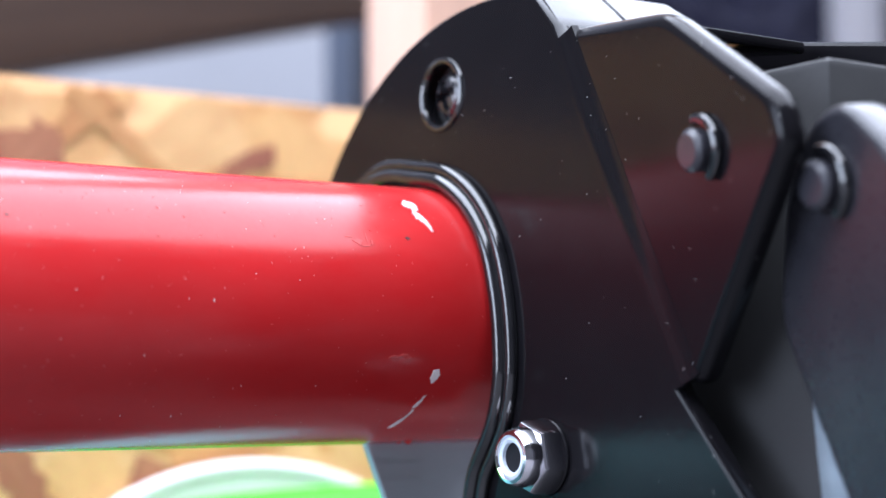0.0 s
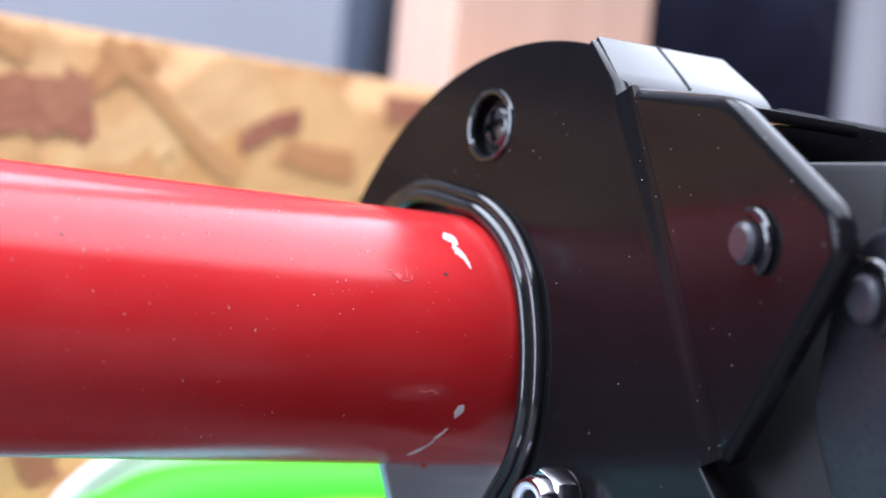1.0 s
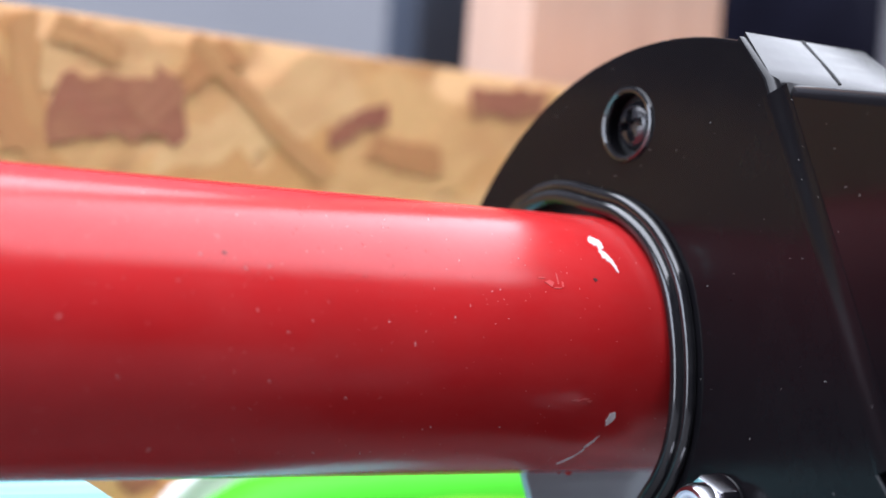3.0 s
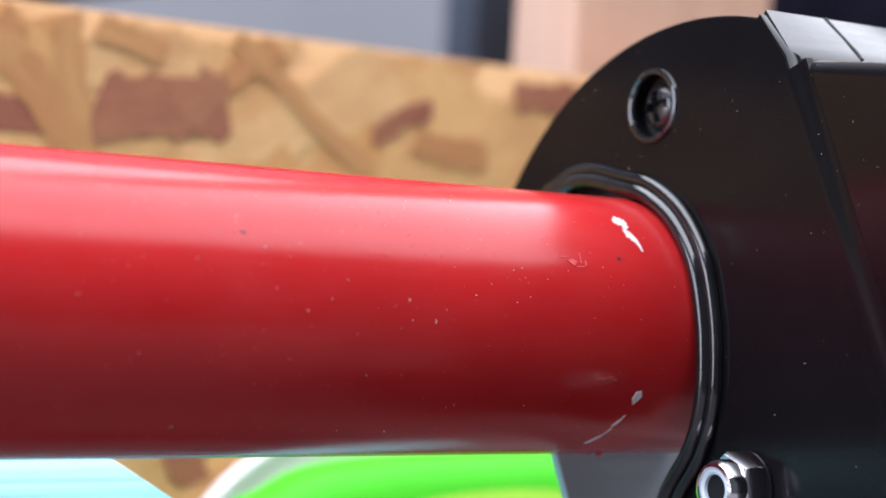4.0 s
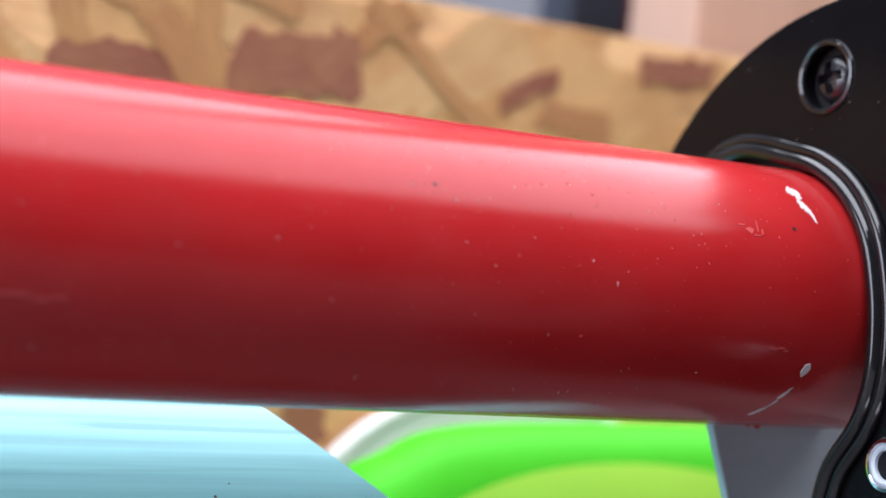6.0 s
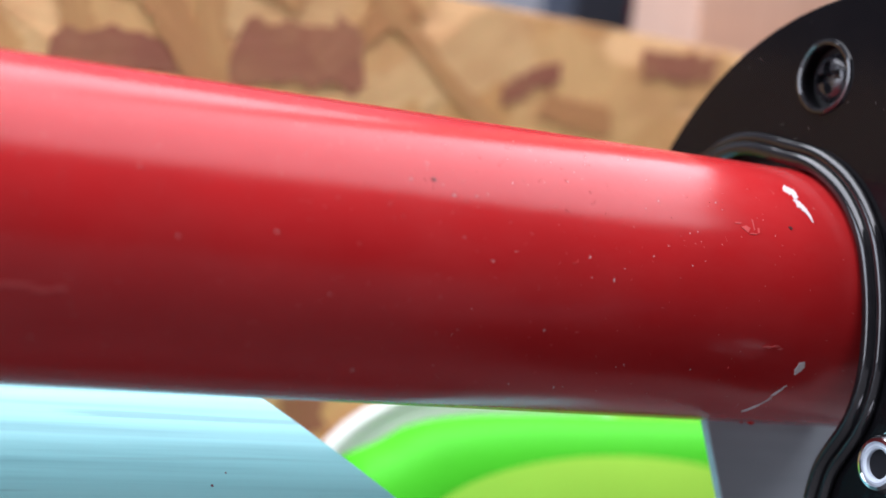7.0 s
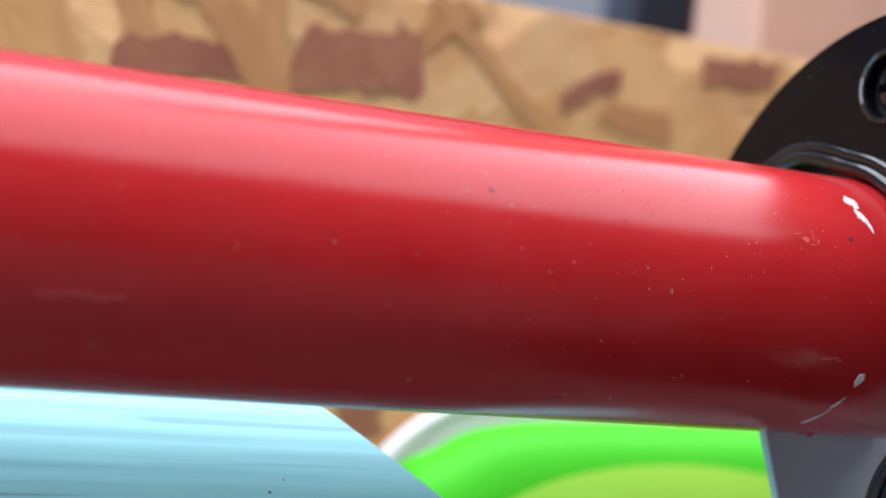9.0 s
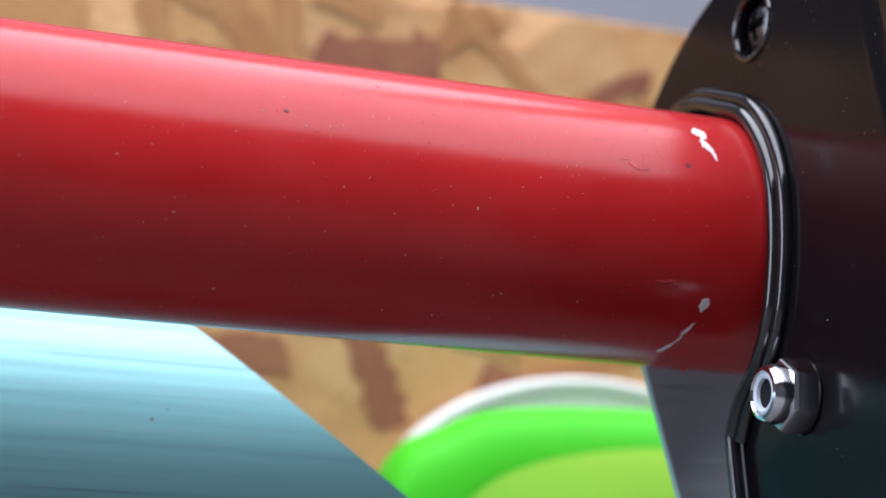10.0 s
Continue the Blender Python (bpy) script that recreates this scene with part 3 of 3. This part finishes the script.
# lever arm behind the side panel
ARM_BACK = 5.3 * MM
arm_pts = [panel_uv(0, -66, 16), panel_uv(0, -71.5, 17.5), panel_uv(-0.6, -78, 12.0), panel_uv(-0.6, -83, 1.0), panel_uv(-0.5, -94, -24), panel_uv(0.2, -88, -40), panel_uv(1.6, -75.5, -39), panel_uv(2.6, -64.0, -14.8), panel_uv(2.9, -58.4, -3.0), panel_uv(1.9, -61.0, 9)]
arm = part("lever_arm", soften(prism([rounded(arm_pts, 3 * MM)], lambda a, b: on_panel((a, b), ARM_BACK), -PN * 5 * MM), 1.0 * MM, 3, 40), ARM_BLACK, tool, "black pressed-steel lever arm")
pin_with_clip(on_panel(panel_uv(0.8, -68.4, 9.8), ARM_BACK), PN, arm, 2.4, 3.4)


def build_shank():
    """Bare steel jaw below the arm: a flat that leans up to the light and a rounded flank beside it."""
    bm = bmesh.new()
    lines = []
    for z in (-3.6, -7.0, -15.0, -26.0, -40.0):
        lean = ARM_BACK + 4.2 * MM - 0.12 * (2.0 - z) * MM
        flank = [(-47.0 - 0.2 * (2 - z), 6.0), (-50.5 - 0.2 * (2 - z), 3.2), (-54.0 - 0.22 * (2 - z), 1.2), (-57.0 - 0.26 * (2 - z), 0.0), (-78.0 - 0.5 * (2 - z), 0.0)]
        front = [on_panel(panel_uv(2.0, y, z), lean + back * MM) for y, back in flank]
        rear = [on_panel(panel_uv(2.0, y, z), lean + 9.0 * MM) for y, _ in reversed(flank)]
        lines.append([bm.verts.new(p) for p in front + rear])
    for p, q in zip(lines, lines[1:]):
        for i in range(len(p)):
            j = (i + 1) % len(p)
            bm.faces.new((p[i], p[j], q[j], q[i]))
    bm.faces.new(lines[0])
    bm.faces.new(lines[-1])
    bmesh.ops.recalc_face_normals(bm, faces=bm.faces)
    return part("steel_jaw", bm, SHANK, tool, "bare bright steel jaw below the lever arm", sharp=18)


build_shank()

# blade below the tube
blade_outline = rounded([(-8.0 * MM, -14 * MM), (3.4 * MM, -42 * MM), (17.0 * MM, -75.5 * MM), (21 * MM, -75.5 * MM), (21 * MM, -14 * MM)], 2 * MM)
blade_bm = soften(prism([blade_outline], lambda a, b: Vector((a, 2.0 * MM, b)), Vector((0, 1.4 * MM, 0))), 0.2 * MM, 2, 40)
part("blade", blade_bm, BLADE, tool, "ground grey steel blade below the tube")

# ------------------------------------------------------------ strand board behind
BOARD_Y, BOARD_TOP = 0.105, 0.0455
board = tagged(finish(box(-0.32, 0.42, BOARD_Y, BOARD_Y + 0.012, BENCH_Z, BOARD_TOP, 0.0002), "strand_board", STRAW),
               "oriented strand board panel with straw and brown flakes", "board")

# ------------------------------------------------------------ things on the bench


def build_pipe():
    r, yc = 30 * MM, 42 * MM
    zc = BENCH_Z + r
    p = thing("turquoise_pipe", (-0.2, yc, BENCH_Z), "pale turquoise plastic pipe with a slanting cut end, scratched", "pipe")
    bm = bmesh.new()
    n = 96
    rings = []
    for rr, end in ((r - 2.4 * MM, 0), (r - 2.4 * MM, 1), (r, 1), (r, 0)):
        ring = []
        for i in range(n):
            a = 2 * math.pi * i / n
            y, z = rr * math.cos(a), rr * math.sin(a)
            x = (-83.7 * MM - 1.42 * (zc + z)) if end else -0.34
            ring.append(bm.verts.new((x + 0.2, y, zc + z - BENCH_Z)))
        rings.append(ring)
    for k in range(4):
        a, b = rings[k], rings[(k + 1) % 4]
        for i in range(n):
            j = (i + 1) % n
            bm.faces.new((a[i], a[j], b[j], b[i]))
    part("pipe_wall", bm, TURQUOISE, p)
    return p


build_pipe()


def build_bottle():
    """A squat green bottle lying on its side, with a lime label."""
    b = thing("green_bottle", (0.03, 0.0795, BENCH_Z), "bright green plastic bottle lying on its side", "bottle")
    top = [(-49, 22), (-47.5, 34), (-44, 40.5), (-38, 43.4), (-30, 47.0), (-14, 49.0), (20, 49.8), (60, 49.8), (80, 45), (84, 24)]
    half = 9.5
    bm = bmesh.new()
    rings = []
    for x, h in [(p.x, p.y) for p in spline([(a, c, 0) for a, c in top], 5)]:
        ring = []
        for i in range(32):
            a = 2 * math.pi * i / 32
            c, d = math.cos(a), math.sin(a)
            ring.append(bm.verts.new((x * MM, half * MM * math.copysign(abs(c) ** 0.7, c), h / 2 * MM * (1 + math.copysign(abs(d) ** 0.7, d)))))
        rings.append(ring)
    for p, q in zip(rings, rings[1:]):
        for i in range(32):
            bm.faces.new((p[i], p[(i + 1) % 32], q[(i + 1) % 32], q[i]))
    bm.faces.new(rings[0])
    bm.faces.new(rings[-1])
    part("bottle_body", bm, GREEN, b)
    lab = bmesh.new()
    c = lab.verts.new((6 * MM, (-half - 0.5) * MM, 30 * MM))
    ins = []
    for k, scale in enumerate((0.5, 0.85, 1.0)):
        loop = []
        for i in range(48):
            a = 2 * math.pi * i / 48
            x, z = 6 + 42 * scale * math.cos(a), 30 + 13.8 * scale * math.sin(a)
            s = max(-0.98, min(0.98, (z - 24.9) / 24.9))
            cc = (1 - abs(s) ** (2 / 0.7)) ** 0.35
            loop.append(lab.verts.new((x * MM, (-half * cc - 0.45) * MM, z * MM)))
        ins.append(loop)
    for i in range(48):
        j = (i + 1) % 48
        lab.faces.new((c, ins[0][i], ins[0][j]))
        for p, q in zip(ins, ins[1:]):
            lab.faces.new((p[i], p[j], q[j], q[i]))
    part("label", lab, LIME, b, "lime yellow label")


build_bottle()


def build_lid():
    """An oval lid with a raised rim, standing on edge against the board."""
    l = thing("plastic_lid", (0.029, 0.098, BENCH_Z), "white oval plastic lid standing against the board", "lid")

    def oval(prof, name, mat, label=""):
        bm = lathe([(r * MM, h * MM) for r, h in prof], (0, 0, 0), (0, -1, 0), 96)
        for v in bm.verts:
            v.co = Vector((v.co.x * 41 / 38, v.co.y + 0.0055, v.co.z * 26.7 / 38 + 0.0267))
        part(name, bm, mat, l, label)

    oval([(34.0, 0.0), (38.0, 0.4), (38.0, 2.0), (37.2, 2.8), (36.0, 3.0), (34.6, 2.7), (34.0, 2.0)], "rim", WHITE_PLASTIC)
    oval([(0, 0.2), (34.6, 0.2), (34.6, 2.4), (0, 2.4)], "panel", LID_INNER, "pale grey-green sunken centre")


build_lid()

# ------------------------------------------------------------ behind the board
post = tagged(finish(box(0.083, 0.139, 0.125, 0.149, BENCH_Z, 0.6, 0.0012), "timber_post", PINE), "pale planed pine post standing behind the board", "post")
brace = finish(box(-0.25, 0.25, -0.015, 0.015, -0.03, 0.03, 0.003), "timber_brace", DARK_TIMBER)
brace.matrix_world = pose(0.02, 0.25, 0.1000, 0, -14.4, 0)
tagged(brace, "dark stained timber brace crossing behind the board", "brace")
tagged(finish(box(0.171, 0.1955, 0.30, 0.32, BENCH_Z, 0.30, 0.002), "slate_box", SLATE), "slate blue painted upright box", "box")
tagged(finish(box(0.1965, 0.235, 0.30, 0.32, BENCH_Z, 0.22, 0.001), "crimson_case", RED_CASE), "tall crimson plastic case behind the post", "case")


def build_bag():
    b = thing("navy_bag", (0.50, 0.42, BENCH_Z), "dark navy cloth bag, slumped", "bag")
    bm = bmesh.new()
    bmesh.ops.create_icosphere(bm, subdivisions=4, radius=1)
    for v in bm.verts:
        n = noise.noise(v.co * 2.2) * 0.16 + noise.noise(v.co * 6) * 0.04
        v.co = Vector((math.copysign(abs(v.co.x) ** 0.6, v.co.x) * 0.125, v.co.y * 0.07, math.copysign(abs(v.co.z) ** 0.7, v.co.z) * 0.15 + 0.14)) * (1 + n)
        v.co.z = max(0, v.co.z)
    part("bag_body", bm, NAVY, b)


build_bag()
tagged(finish(lathe([(0, 0), (0.011, 0), (0.011, 0.5), (0, 0.5)], (0.402, 0.29, BENCH_Z), (0, 0, 1), 24), "grey_pole", GREY_PAINT), "grey painted upright pole", "pole")
tagged(finish(box(0.30, 0.37, 0.40, 0.42, BENCH_Z, 0.17, 0.003), "grey_tin", GREY_PAINT), "plain grey metal tin on the bench", "tin")

# ------------------------------------------------------------ strands of the board, last


def strand_mesh(seed, length, width):
    r = random.Random(seed)
    bm = bmesh.new()
    n = 10
    bow = r.uniform(-0.2, 0.2)
    upper = [(-length / 2 + length * i / n, width * (0.5 * r.uniform(0.62, 1.12) + bow * math.sin(math.pi * i / n))) for i in range(n + 1)]
    lower = [(-length / 2 + length * i / n, width * (-0.5 * r.uniform(0.62, 1.12) + bow * math.sin(math.pi * i / n))) for i in range(n + 1)]
    lean_a, lean_b = r.uniform(-0.5, 0.5) * width / length, r.uniform(-0.5, 0.5) * width / length
    upper = [(x * (1 - (lean_a if x < 0 else lean_b)), z) for x, z in upper]
    lower = [(x * (1 + (lean_a if x < 0 else lean_b)), z) for x, z in lower]
    loop = upper + lower[::-1]
    th = 0.0001
    front = [bm.verts.new((x, -th, z)) for x, z in loop]
    back = [bm.verts.new((x, 0, z)) for x, z in loop]
    bm.faces.new(front)
    for i in range(len(loop)):
        j = (i + 1) % len(loop)
        bm.faces.new((front[i], back[i], back[j], front[j]))
    bmesh.ops.recalc_face_normals(bm, faces=bm.faces)
    return bm


def strand_data(name, seed, length, width, mat):
    bm = strand_mesh(seed, length, width)
    me = bpy.data.meshes.new(name)
    bm.to_mesh(me)
    bm.free()
    me.materials.append(mat)
    return me


def lay(me, x, z, lift, turn):
    ob = new("strand", me)
    ob.parent = board
    ob.matrix_basis = pose(x, BOARD_Y - lift, z, 0, turn, 0)
    return ob


rng = random.Random(21)
shapes = [strand_data("strand", 100 + i, rng.uniform(0.024, 0.05), rng.uniform(0.010, 0.020), STRAW) for i in range(14)]
ambers = [strand_data("strand", 200 + i, rng.uniform(0.02, 0.04), rng.uniform(0.004, 0.008), AMBER) for i in range(6)]
browns = [strand_data("strand", 300 + i, rng.uniform(0.014, 0.024), rng.uniform(0.005, 0.008), BROWN) for i in range(4)]


def reach(me, turn):
    a = radians(turn)
    zs = [-v.co.x * math.sin(a) + v.co.z * math.cos(a) for v in me.vertices]
    return max(zs), min(zs)


def lay_inside(me, x, z, lift, turn):
    up, down = reach(me, turn)
    z = max(BENCH_Z + 0.001 - down, min(z, BOARD_TOP - 0.0002 - up))
    return lay(me, x, z, lift, turn)


for i in range(210):
    x, z = rng.uniform(-0.14, 0.20), rng.uniform(BENCH_Z, BOARD_TOP)
    me = rng.choice(shapes)
    lay_inside(me, x, z, 0.00012 + 0.00000147 * i, rng.choice([rng.gauss(0, 16), rng.gauss(50, 25), rng.gauss(-55, 25)]))
for i in range(26):
    x = rng.choice([rng.uniform(-0.14, -0.055), rng.uniform(0.085, 0.2)])
    lay_inside(rng.choice(ambers if rng.random() < 0.7 else browns), x, rng.uniform(BENCH_Z, BOARD_TOP), 0.00046 + 0.0000031 * i, rng.gauss(10, 40))
for i in range(24):
    lay_inside(rng.choice(browns if rng.random() < 0.6 else ambers), rng.uniform(-0.06, 0.1), rng.uniform(BENCH_Z, -0.016), 0.00046 + 0.0000033 * i, rng.gauss(0, 30))
for k, (seed, length, width, mat, x, z, lift, turn) in enumerate((
        (61, 0.025, 0.0125, BROWN, -0.0135, 0.0335, 0.00061, -6), (71, 0.010, 0.009, BROWN, -0.0065, 0.0365, 0.00066, -40),
        (62, 0.026, 0.008, BROWN, -0.0440, 0.0282, 0.00056, -4), (64, 0.024, 0.0075, AMBER, -0.0365, 0.0350, 0.00076, 55),
        (67, 0.026, 0.0055, AMBER, -0.0285, 0.0370, 0.00071, 77), (68, 0.013, 0.005, AMBER, -0.0195, 0.0450, 0.00066, 17),
        (63, 0.036, 0.0038, AMBER, 0.0140, 0.0400, 0.00066, 38), (69, 0.012, 0.006, AMBER, 0.0035, 0.0460, 0.00061, -35),
        (70, 0.014, 0.0045, BROWN, 0.0350, 0.0350, 0.00056, -28), (65, 0.018, 0.0062, BROWN, 0.0690, 0.0435, 0.00066, -6),
        (66, 0.016, 0.006, AMBER, 0.0460, 0.0315, 0.00056, 4), (72, 0.014, 0.006, AMBER, -0.0450, 0.0440, 0.00066, 25))):
    lay_inside(strand_data("strand", seed, length, width, mat), x - 0.006, z - 0.003, lift + 0.000013 * k, turn)
